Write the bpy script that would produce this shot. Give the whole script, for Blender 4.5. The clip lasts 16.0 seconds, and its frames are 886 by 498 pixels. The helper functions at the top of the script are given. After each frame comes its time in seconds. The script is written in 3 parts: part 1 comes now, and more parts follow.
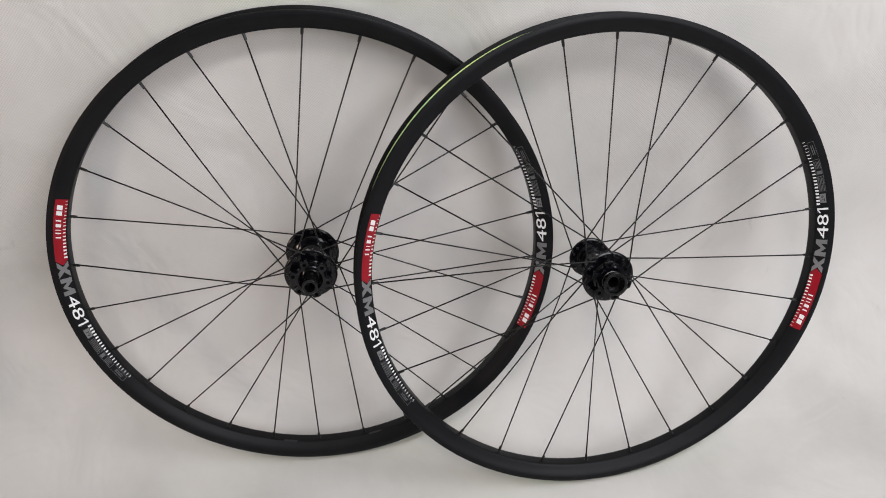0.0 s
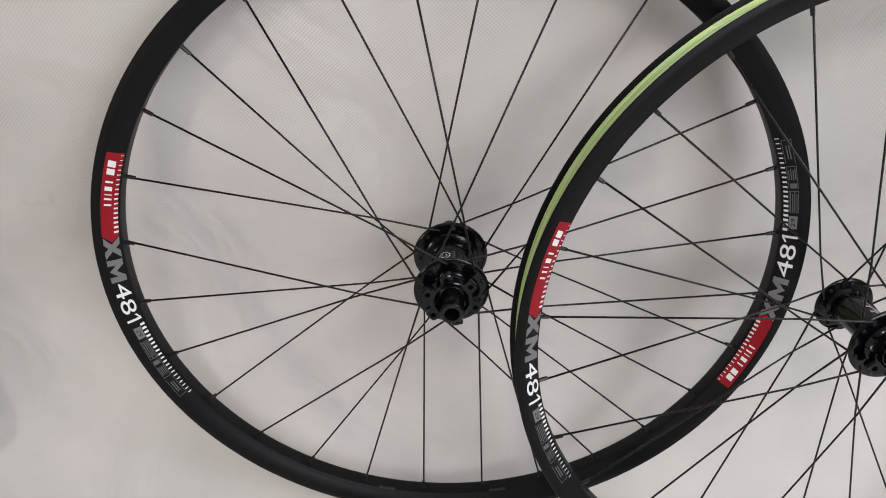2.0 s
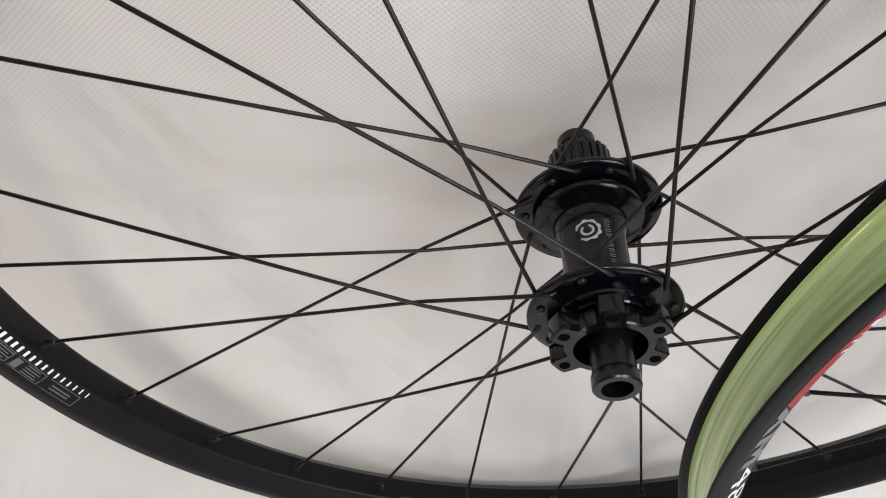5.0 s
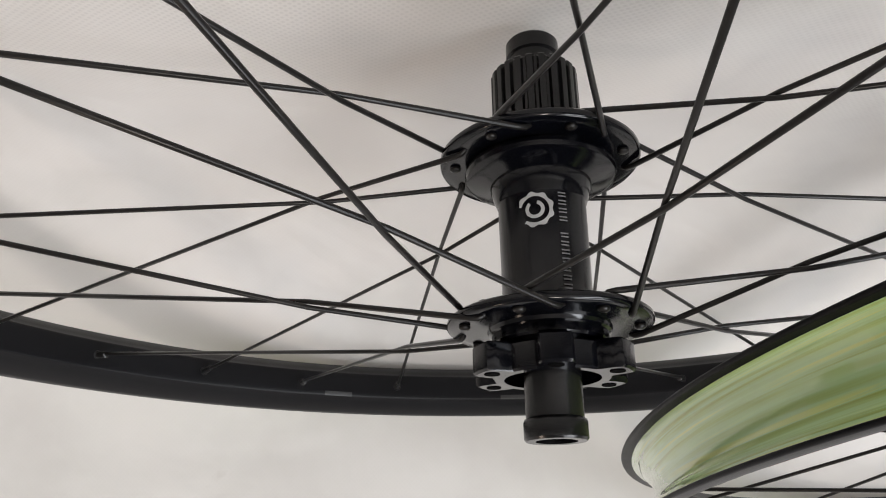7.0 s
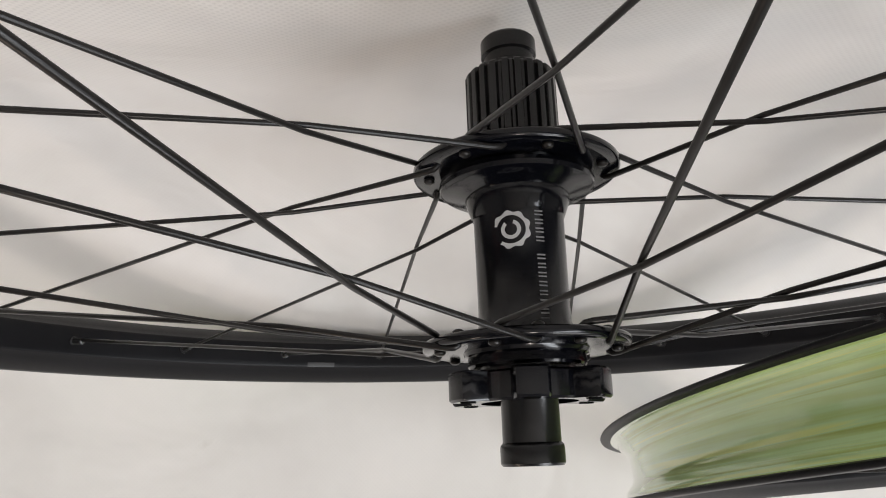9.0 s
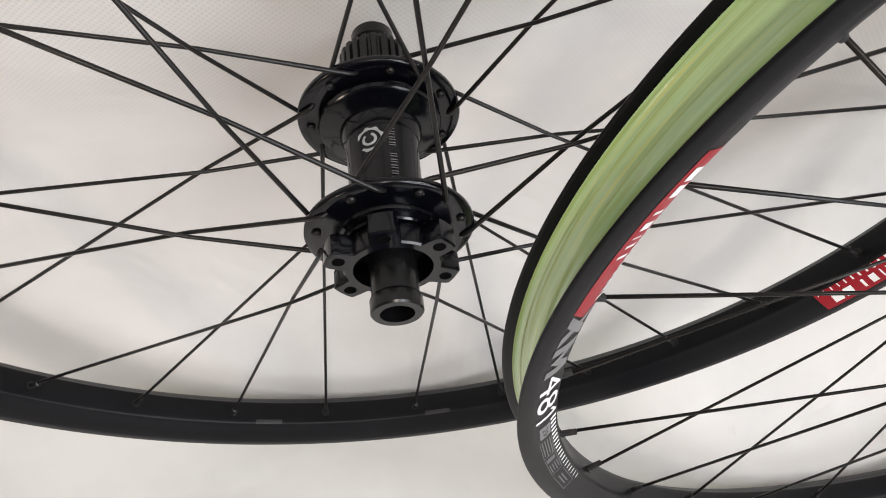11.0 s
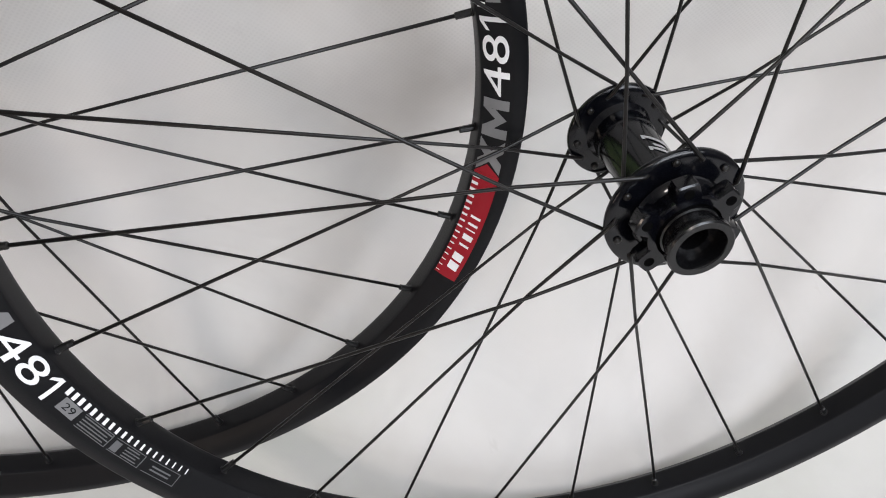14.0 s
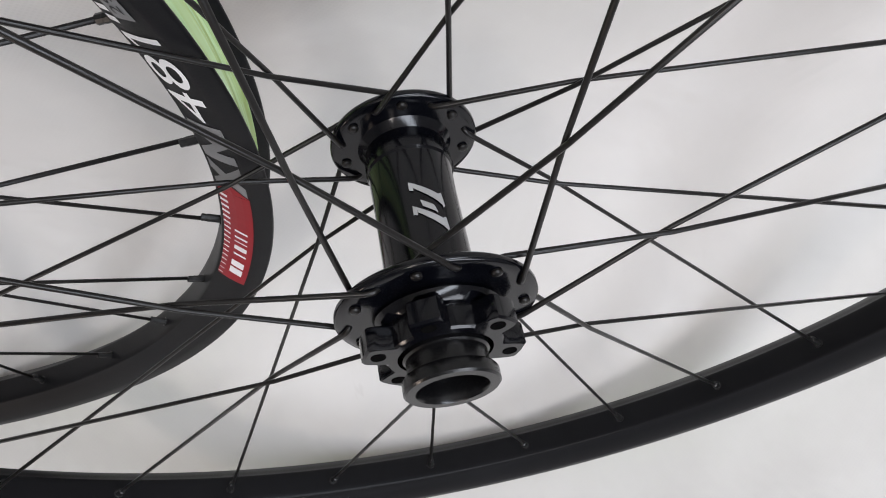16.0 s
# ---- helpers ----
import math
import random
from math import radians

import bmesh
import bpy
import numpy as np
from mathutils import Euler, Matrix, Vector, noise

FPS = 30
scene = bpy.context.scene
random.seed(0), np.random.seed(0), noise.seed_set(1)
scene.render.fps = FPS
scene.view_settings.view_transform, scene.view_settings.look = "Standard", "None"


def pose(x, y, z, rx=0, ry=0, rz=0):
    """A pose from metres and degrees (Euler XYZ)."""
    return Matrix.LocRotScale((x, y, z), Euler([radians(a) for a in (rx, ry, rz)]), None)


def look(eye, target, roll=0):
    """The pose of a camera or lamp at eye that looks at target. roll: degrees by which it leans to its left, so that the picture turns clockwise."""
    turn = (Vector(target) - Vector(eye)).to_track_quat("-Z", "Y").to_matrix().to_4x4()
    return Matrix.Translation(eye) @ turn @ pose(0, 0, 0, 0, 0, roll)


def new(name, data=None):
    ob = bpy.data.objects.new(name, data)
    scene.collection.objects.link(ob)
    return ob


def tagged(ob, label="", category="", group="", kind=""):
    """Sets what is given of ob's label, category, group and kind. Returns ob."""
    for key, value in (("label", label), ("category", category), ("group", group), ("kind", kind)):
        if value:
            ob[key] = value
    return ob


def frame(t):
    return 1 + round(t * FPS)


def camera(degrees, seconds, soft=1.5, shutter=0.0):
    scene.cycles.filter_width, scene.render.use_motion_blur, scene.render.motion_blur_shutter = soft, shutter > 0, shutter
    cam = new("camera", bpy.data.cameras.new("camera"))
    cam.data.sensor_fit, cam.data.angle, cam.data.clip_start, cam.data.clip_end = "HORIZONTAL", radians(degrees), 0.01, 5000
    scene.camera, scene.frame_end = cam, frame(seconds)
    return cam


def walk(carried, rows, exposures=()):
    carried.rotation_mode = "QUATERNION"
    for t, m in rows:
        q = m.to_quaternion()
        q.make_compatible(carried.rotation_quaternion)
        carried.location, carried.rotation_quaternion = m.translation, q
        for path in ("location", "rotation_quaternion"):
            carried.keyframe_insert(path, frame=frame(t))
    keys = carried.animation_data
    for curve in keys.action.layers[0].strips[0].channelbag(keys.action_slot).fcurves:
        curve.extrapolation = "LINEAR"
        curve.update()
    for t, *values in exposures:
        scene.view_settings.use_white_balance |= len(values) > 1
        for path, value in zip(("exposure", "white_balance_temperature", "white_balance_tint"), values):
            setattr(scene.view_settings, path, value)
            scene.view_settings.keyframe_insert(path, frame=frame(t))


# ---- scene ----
cam = camera(61.48, 16.0, soft=1.0)
PATH = [
    (0.0, 0.0963, -0.7733, 0.9497, 51.03, 2.32, -7.61),
    (0.5, 0.0789, -0.7354, 0.9364, 50.15, 2.18, -5.89),
    (1.0, 0.0523, -0.6662, 0.9066, 49.24, 1.87, -3.76),
    (1.5, 0.0226, -0.5813, 0.8678, 48.32, 1.27, -1.87),
    (2.0, -0.0066, -0.4961, 0.8181, 46.84, 0.48, -0.39),
    (2.5, -0.0359, -0.4155, 0.7708, 45.01, -0.30, 0.97),
    (3.0, -0.0664, -0.3454, 0.7279, 42.37, -0.86, 1.99),
    (5.5, -0.0870, -0.1335, 0.6113, 23.49, -4.66, 0.79),
    (6.0, -0.0756, -0.1032, 0.5958, 18.38, -5.43, 0.85),
    (6.5, -0.0705, -0.0741, 0.5844, 13.66, -6.00, 0.94),
    (7.0, -0.0632, -0.0523, 0.5761, 9.44, -6.73, 0.87),
    (7.5, -0.0599, -0.0347, 0.5742, 6.34, -7.10, 0.77),
    (8.0, -0.0600, -0.0206, 0.5692, 3.98, -7.24, 0.68),
    (8.5, -0.0601, -0.0118, 0.5698, 2.56, -7.55, 0.46),
    (11.0, -0.0231, -0.1450, 0.6101, 20.64, -7.13, -5.23),
    (11.5, -0.0007, -0.1803, 0.6219, 25.07, -5.31, -6.14),
    (12.0, 0.0300, -0.2135, 0.6315, 28.63, -3.88, -7.17),
    (12.5, 0.0735, -0.2394, 0.6309, 30.94, -2.56, -7.48),
    (13.0, 0.1212, -0.2571, 0.6293, 32.02, -1.13, -7.88),
    (13.5, 0.1784, -0.2619, 0.6220, 31.84, -0.32, -8.48),
    (14.0, 0.2404, -0.2561, 0.6037, 30.43, 0.34, -9.42),
    (14.5, 0.3026, -0.2266, 0.5900, 27.10, 1.29, -9.76),
    (15.0, 0.3458, -0.1865, 0.5718, 22.31, 1.52, -9.52),
    (15.5, 0.3675, -0.1510, 0.5607, 16.95, 1.61, -9.18),
    (16.0, 0.3772, -0.1194, 0.5591, 12.03, 1.38, -8.68),
]
walk(cam, [(t, pose(x, y, z, rx, ry, rz)) for t, x, y, z, rx, ry, rz in PATH],
     [(0.0, -0.50, 6420, 12), (2.0, -0.46, 6440, 13), (3.2, -0.30, 6440, 11), (5.5, -0.12, 6450, 11), (7.0, -0.08, 6500, 11), (8.5, -0.10, 6540, 11), (11.0, 0.06, 6500, 11),
      (12.0, 0.01, 6400, 11), (13.5, -0.10, 6260, 11), (15.0, -0.24, 6200, 12), (16.0, -0.22, 6200, 12)])

# ---- light ----
world = bpy.data.worlds.new("room_light")
scene.world = world
world.use_nodes = True
bg = world.node_tree.nodes["Background"]
bg.inputs["Color"].default_value = (0.93, 0.97, 1.0, 1)
bg.inputs["Strength"].default_value = 0.06
scene.view_settings.exposure = 0.0


def area_lamp(name, eye, target, sx, sy, watts, color):
    data = bpy.data.lights.new(name, "AREA")
    data.shape, data.size, data.size_y, data.energy, data.color = "RECTANGLE", sx, sy, watts, color
    ob = new(name, data)
    ob.matrix_basis = look(eye, target)
    return ob


area_lamp("ceiling_lamp", (-0.14, -1.35, 2.45), (0.10, 0.0, 0.25), 0.28, 0.28, 15.0, (1.0, 0.90, 0.80))
# unseen fill added to brighten the upper right of the cloth
area_lamp("upper_right_fill", (1.00, -0.75, 1.95), (0.5, 0.0, 0.72), 1.4, 0.4, 25.0, (0.90, 0.95, 1.0))
# made-up soft box in front, a fill that lifts the whole cloth
area_lamp("front_fill", (1.6, -2.6, 1.75), (0.6, 0.0, 1.05), 1.6, 1.2, 55.0, (0.95, 0.97, 1.0))
area_lamp("side_lamp", (-1.45, -2.15, 0.62), (-0.1, 0.0, 0.35), 0.26, 0.30, 7.0, (1.0, 0.80, 0.64))


# ---- materials ----
def material(name, color, rough, metal=0.0, coat=0.0, spec=0.5):
    mat = bpy.data.materials.new(name)
    mat.use_nodes = True
    b = mat.node_tree.nodes["Principled BSDF"]
    b.inputs["Base Color"].default_value = (*color, 1)
    b.inputs["Roughness"].default_value = rough
    b.inputs["Metallic"].default_value = metal
    b.inputs["Coat Weight"].default_value = coat
    b.inputs["Specular IOR Level"].default_value = spec
    return mat


def node(mat, kind, **values):
    n = mat.node_tree.nodes.new(kind)
    for key, value in values.items():
        n.inputs[key].default_value = value
    return n


def link(mat, a, out, b, inp):
    mat.node_tree.links.new(a.outputs[out], b.inputs[inp])


def bsdf(mat):
    return mat.node_tree.nodes["Principled BSDF"]


def ramp(mat, stops):
    n = mat.node_tree.nodes.new("ShaderNodeValToRGB")
    while len(n.color_ramp.elements) < len(stops):
        n.color_ramp.elements.new(0.5)
    for e, (p, c) in zip(n.color_ramp.elements, stops):
        e.position, e.color = p, (*c, 1)
    return n


def grain(mat, color, amount, scale, rough, rough_amount, bump=0.0, bump_scale=900.0):
    """Uneven colour and gloss at two scales, with a fine relief."""
    co = node(mat, "ShaderNodeTexCoord")
    big = node(mat, "ShaderNodeTexNoise", Scale=scale, Detail=5.0, Roughness=0.6)
    link(mat, co, "Object", big, "Vector")
    lo = tuple(c * (1 - amount) for c in color)
    hi = tuple(min(1, c * (1 + amount)) for c in color)
    r = ramp(mat, [(0.3, lo), (0.7, hi)])
    link(mat, big, "Fac", r, "Fac")
    link(mat, r, "Color", bsdf(mat), "Base Color")
    fine = node(mat, "ShaderNodeTexNoise", Scale=bump_scale, Detail=3.0)
    link(mat, co, "Object", fine, "Vector")
    m = node(mat, "ShaderNodeMapRange")
    m.inputs["To Min"].default_value, m.inputs["To Max"].default_value = rough - rough_amount, rough + rough_amount
    link(mat, big, "Fac", m, "Value")
    link(mat, m, "Result", bsdf(mat), "Roughness")
    if bump:
        bp = node(mat, "ShaderNodeBump", Strength=bump, Distance=0.0004)
        link(mat, fine, "Fac", bp, "Height")
        link(mat, bp, "Normal", bsdf(mat), "Normal")
    return mat


RIM_BLACK = grain(material("black_anodised_rim", (0.0044, 0.0045, 0.0056), 0.42, spec=0.17), (0.0044, 0.0045, 0.0056), 0.15, 25, 0.42, 0.06, 0.12, 1800)
HUB_BLACK = grain(material("gloss_black_hub", (0.0021, 0.0023, 0.0036), 0.2, spec=0.36), (0.0021, 0.0023, 0.0036), 0.2, 60, 0.14, 0.04, 0.03, 2500)
CAP_BLACK = grain(material("satin_black_cap", (0.004, 0.004, 0.0044), 0.35, spec=0.4), (0.004, 0.004, 0.0044), 0.2, 80, 0.24, 0.05, 0.04, 2500)
SPOKE_BLACK = grain(material("black_steel_spoke", (0.009, 0.0082, 0.0078), 0.32, spec=0.3), (0.009, 0.0082, 0.0078), 0.2, 40, 0.30, 0.06)
NIPPLE_BLACK = grain(material("black_brass_nipple", (0.008, 0.008, 0.008), 0.35), (0.008, 0.008, 0.008), 0.2, 200, 0.35, 0.08)
RED = grain(material("red_decal", (0.27, 0.004, 0.012), 0.35, spec=0.25), (0.27, 0.004, 0.012), 0.06, 60, 0.35, 0.04)
WHITE = grain(material("white_decal", (0.80, 0.80, 0.80), 0.4), (0.80, 0.80, 0.80), 0.04, 80, 0.40, 0.04)
GREY = grain(material("grey_decal", (0.165, 0.165, 0.168), 0.4), (0.165, 0.165, 0.168), 0.08, 80, 0.40, 0.04)
DARK_GREY = grain(material("dark_grey_print", (0.11, 0.11, 0.115), 0.4), (0.11, 0.11, 0.115), 0.1, 80, 0.40, 0.04)
SILVER = grain(material("silver_laser_mark", (0.42, 0.42, 0.42), 0.4), (0.42, 0.42, 0.42), 0.08, 80, 0.40, 0.05)
STICKER = grain(material("dark_sticker", (0.016, 0.016, 0.017), 0.45), (0.016, 0.016, 0.017), 0.4, 300, 0.45, 0.1)
# flat black colour that stands for the shade inside holes
BORE_SHADE = material("bore_shade_black", (0.002, 0.002, 0.002), 0.95, spec=0.03)
WALL_PAINT = grain(material("grey_wall_paint", (0.32, 0.31, 0.30), 0.8), (0.32, 0.31, 0.30), 0.05, 2, 0.8, 0.05, 0.2, 200)
CEILING_PAINT = grain(material("white_ceiling_paint", (0.7, 0.69, 0.67), 0.9), (0.7, 0.69, 0.67), 0.03, 2, 0.9, 0.05)
FLOOR_GREY = grain(material("grey_concrete_floor", (0.28, 0.27, 0.26), 0.6), (0.28, 0.27, 0.26), 0.15, 3, 0.6, 0.1, 0.3, 60)
FOAM = grain(material("white_foam", (0.75, 0.73, 0.70), 0.6), (0.75, 0.73, 0.70), 0.05, 30, 0.6, 0.1, 0.3, 300)


def tape_material():
    mat = material("green_rim_tape", (0.50, 0.62, 0.33), 0.14, 0.0, 1.0)
    co = node(mat, "ShaderNodeTexCoord")
    sep = node(mat, "ShaderNodeSeparateXYZ")
    link(mat, co, "UV", sep, "Vector")
    comb = node(mat, "ShaderNodeCombineXYZ")
    mul = node(mat, "ShaderNodeMath")
    mul.operation = "MULTIPLY"
    mul.inputs[1].default_value = 14.0
    link(mat, sep, "X", mul, 0)
    mul2 = node(mat, "ShaderNodeMath")
    mul2.operation = "MULTIPLY"
    mul2.inputs[1].default_value = 15.0
    link(mat, sep, "Y", mul2, 0)
    link(mat, mul, "Value", comb, "X")
    link(mat, mul2, "Value", comb, "Y")
    # the tape's own streaks, with pale patches painted for its reflections
    streak_sheen = node(mat, "ShaderNodeTexNoise", Scale=1.0, Detail=3.0, Roughness=0.5, Distortion=0.6)
    link(mat, comb, "Vector", streak_sheen, "Vector")
    r = ramp(mat, [(0.30, (0.41, 0.50, 0.14)), (0.43, (0.50, 0.66, 0.27)), (0.58, (0.58, 0.80, 0.43)), (0.68, (0.74, 0.84, 0.34))])
    link(mat, streak_sheen, "Fac", r, "Fac")
    link(mat, r, "Color", bsdf(mat), "Base Color")
    bp = node(mat, "ShaderNodeBump", Strength=0.35, Distance=0.0012)
    link(mat, streak_sheen, "Fac", bp, "Height")
    link(mat, bp, "Normal", bsdf(mat), "Normal")
    return mat


TAPE = tape_material()


def fabric_material():
    """White non-woven cloth with a fine diamond emboss, soft stains and creases, some shade painted in."""
    mat = material("white_nonwoven_fabric", (0.62, 0.60, 0.585), 0.85)
    co = node(mat, "ShaderNodeTexCoord")
    mp = node(mat, "ShaderNodeMapping")
    mp.inputs["Rotation"].default_value = (0, 0, radians(45))
    mp.inputs["Scale"].default_value = (1, 1, 1)
    link(mat, co, "UV", mp, "Vector")
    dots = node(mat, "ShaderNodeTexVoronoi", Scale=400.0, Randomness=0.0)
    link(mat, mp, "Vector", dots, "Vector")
    # soft blotches: cloth stains together with painted shade of the folds
    stain_fold_shade = node(mat, "ShaderNodeTexNoise", Scale=3.0, Detail=6.0, Roughness=0.55)
    link(mat, co, "UV", stain_fold_shade, "Vector")
    r = ramp(mat, [(0.3, (0.525, 0.505, 0.485)), (0.44, (0.605, 0.588, 0.565)), (0.54, (0.640, 0.615, 0.592)), (0.70, (0.685, 0.664, 0.646))])
    link(mat, stain_fold_shade, "Fac", r, "Fac")
    # dimple shade put into the colour on top of the relief
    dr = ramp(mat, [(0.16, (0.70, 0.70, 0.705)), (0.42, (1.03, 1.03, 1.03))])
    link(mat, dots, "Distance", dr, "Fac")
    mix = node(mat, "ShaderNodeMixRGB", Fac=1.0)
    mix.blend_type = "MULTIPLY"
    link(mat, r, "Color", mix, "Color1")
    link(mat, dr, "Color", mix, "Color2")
    # dots in colour and relief fade downwards, standing in for grazing light
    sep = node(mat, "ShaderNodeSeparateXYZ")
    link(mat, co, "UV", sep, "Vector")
    dot_grade = node(mat, "ShaderNodeMapRange")
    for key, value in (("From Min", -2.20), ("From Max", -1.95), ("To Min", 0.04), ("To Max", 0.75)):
        dot_grade.inputs[key].default_value = value
    link(mat, sep, "Y", dot_grade, "Value")
    # random patches vary the strength of the dots
    irregular = node(mat, "ShaderNodeTexNoise", Scale=2.6, Detail=4.0, Roughness=0.6)
    link(mat, co, "UV", irregular, "Vector")
    dot_patch = node(mat, "ShaderNodeMapRange")
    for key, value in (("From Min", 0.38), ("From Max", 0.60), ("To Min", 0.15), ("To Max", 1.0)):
        dot_patch.inputs[key].default_value = value
    link(mat, irregular, "Fac", dot_patch, "Value")
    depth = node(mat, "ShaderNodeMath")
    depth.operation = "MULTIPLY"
    link(mat, dot_grade, "Result", depth, 0)
    link(mat, dot_patch, "Result", depth, 1)
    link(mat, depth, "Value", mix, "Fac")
    spot = node(mat, "ShaderNodeTexNoise", Scale=16.0, Detail=4.0, Roughness=0.6, Distortion=0.5)
    link(mat, co, "UV", spot, "Vector")
    spot_tone = ramp(mat, [(0.69, (1, 1, 1)), (0.76, (0.88, 0.87, 0.86))])
    link(mat, spot, "Fac", spot_tone, "Fac")
    dirt = node(mat, "ShaderNodeMixRGB", Fac=1.0)
    dirt.blend_type = "MULTIPLY"
    link(mat, mix, "Color", dirt, "Color1")
    link(mat, spot_tone, "Color", dirt, "Color2")
    link(mat, dirt, "Color", bsdf(mat), "Base Color")
    fold = node(mat, "ShaderNodeTexNoise", Scale=7.0, Detail=3.0, Roughness=0.5, Distortion=0.8)
    link(mat, co, "UV", fold, "Vector")
    b1 = node(mat, "ShaderNodeBump", Strength=0.28, Distance=0.03)
    link(mat, fold, "Fac", b1, "Height")
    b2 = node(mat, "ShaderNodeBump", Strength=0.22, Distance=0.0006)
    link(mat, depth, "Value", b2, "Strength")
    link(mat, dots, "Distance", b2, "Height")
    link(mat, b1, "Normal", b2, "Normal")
    link(mat, b2, "Normal", bsdf(mat), "Normal")
    return mat


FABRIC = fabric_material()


# ---- building helpers ----
def mesh_from(name, verts, faces, mat, smooth=True, uvs=None):
    me = bpy.data.meshes.new(name)
    me.from_pydata([tuple(v) for v in verts], [], faces)
    me.materials.append(mat)
    if uvs is not None:
        layer = me.uv_layers.new(name="UVMap")
        for loop in me.loops:
            layer.data[loop.index].uv = uvs[loop.vertex_index]
    me.polygons.foreach_set("use_smooth", [smooth] * len(me.polygons))
    me.update()
    return me


def part(name, me, parent, label="", m=None):
    ob = new(name, me)
    ob.parent = parent
    if m is not None:
        ob.matrix_basis = m
    return tagged(ob, label)


def sharp(me, degrees=35):
    """Flat look across hard edges, smooth elsewhere."""
    bm = bmesh.new()
    bm.from_mesh(me)
    bmesh.ops.recalc_face_normals(bm, faces=bm.faces)
    for e in bm.edges:
        if len(e.link_faces) == 2 and e.calc_face_angle(0) > radians(degrees):
            e.smooth = False
    bm.to_mesh(me)
    bm.free()
    return me


def lathe(name, profile, mat, steps=96, closed=False, uv=False, degrees=35):
    """Turn a profile of (radius, z) round the z axis."""
    n = len(profile)
    verts, faces, uvs = [], [], []
    cols = steps + 1 if uv else steps
    for i in range(cols):
        a = 2 * math.pi * i / steps
        for j, (r, z) in enumerate(profile):
            verts.append((r * math.cos(a), r * math.sin(a), z))
            uvs.append((i / steps, j / (n - 1)))
    for i in range(steps):
        k = i + 1 if uv else (i + 1) % steps
        for j in range(n if closed else n - 1):
            l = (j + 1) % n
            faces.append((i * n + j, k * n + j, k * n + l, i * n + l))
    me = mesh_from(name, verts, faces, mat, True, uvs if uv else None)
    return me if uv else sharp(me, degrees)


def tube(points, radius, sides=8, ends=True):
    """Vertices and faces of a round bar along points; radius may be a list."""
    pts = [Vector(p) for p in points]
    rad = radius if isinstance(radius, (list, tuple)) else [radius] * len(pts)
    verts, faces = [], []
    side = None
    for i, p in enumerate(pts):
        d = (pts[min(i + 1, len(pts) - 1)] - pts[max(i - 1, 0)]).normalized()
        if side is None:
            side = d.orthogonal().normalized()
        side = (side - d * side.dot(d)).normalized()
        up = d.cross(side)
        for s in range(sides):
            a = 2 * math.pi * s / sides
            verts.append(p + (side * math.cos(a) + up * math.sin(a)) * rad[i])
    for i in range(len(pts) - 1):
        for s in range(sides):
            t = (s + 1) % sides
            faces.append((i * sides + s, i * sides + t, (i + 1) * sides + t, (i + 1) * sides + s))
    if ends:
        faces.append(tuple(reversed(range(sides))))
        faces.append(tuple(range((len(pts) - 1) * sides, len(pts) * sides)))
    return verts, faces


# ---- backdrop ----
WALL_Y, SWEEP = 0.083, 0.21


def backdrop():
    """One cloth that hangs on the wall and sweeps out over the floor."""
    prof = []
    z = 2.4
    while z > SWEEP + 0.01:
        prof.append((WALL_Y, z))
        z -= 0.04
    for i in range(0, 25):
        a = radians(90 * i / 24)
        prof.append((WALL_Y - SWEEP + SWEEP * math.cos(a), SWEEP - SWEEP * math.sin(a)))
    y = WALL_Y - SWEEP - 0.04
    while y > -1.9:
        prof.append((y, 0.0))
        y -= 0.04
    verts, faces, uvs = [], [], []
    cols = 101
    length = 0.0
    for j, (y, z) in enumerate(prof):
        if j:
            length += math.hypot(y - prof[j - 1][0], z - prof[j - 1][1])
        for i in range(cols):
            x = -1.8 + 4.0 * i / (cols - 1)
            w = noise.noise(Vector((x * 2.6, length * 1.1, 3.1))) * 0.010 + noise.noise(Vector((x * 7, length * 5, 9.7))) * 0.003
            edge = 1.0 if z > 0.3 else 0.35
            verts.append((x, y + abs(w) * edge * (1 if z > 0.02 else 0), z))
            uvs.append((x, -length))
    n = len(prof)
    for j in range(n - 1):
        for i in range(cols - 1):
            a = j * cols + i
            faces.append((a, a + cols, a + cols + 1, a + 1))
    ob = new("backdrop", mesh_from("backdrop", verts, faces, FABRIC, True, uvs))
    tagged(ob, "white non-woven fabric backdrop sweeping from wall to floor", "backdrop", kind="structure")
    so = ob.modifiers.new("thickness", "SOLIDIFY")
    so.thickness, so.offset = 0.0015, -1
    return ob


backdrop()


def slab(name, lo, hi, mat, label):
    """A plain wall, floor or ceiling slab."""
    xs, ys, zs = zip(lo, hi)
    verts = [(x, y, z) for x in xs for y in ys for z in zs]
    faces = [(0, 1, 3, 2), (4, 6, 7, 5), (0, 4, 5, 1), (2, 3, 7, 6), (0, 2, 6, 4), (1, 5, 7, 3)]
    return tagged(new(name, mesh_from(name, verts, faces, mat, False)), label, name.split("_")[0], kind="structure")


slab("floor", (-2.3, -3.0, -0.12), (2.7, 0.20, -0.004), FLOOR_GREY, "grey concrete floor under the fabric")
slab("wall_north", (-2.3, 0.12, -0.004), (2.7, 0.20, 2.7), WALL_PAINT, "plain painted wall behind the fabric")
# unseen walls and ceiling, added for bounced light and dark reflections
slab("wall_south", (-2.3, -3.1, -0.12), (2.7, -3.0, 2.7), WALL_PAINT, "plain painted wall facing the fabric, unseen and added to bounce light")
slab("wall_west", (-2.4, -3.1, -0.12), (-2.3, 0.20, 2.7), WALL_PAINT, "plain painted side wall, unseen and added to bounce light")
slab("wall_east", (2.7, -3.1, -0.12), (2.8, 0.20, 2.7), WALL_PAINT, "plain painted side wall, unseen and added to bounce light")
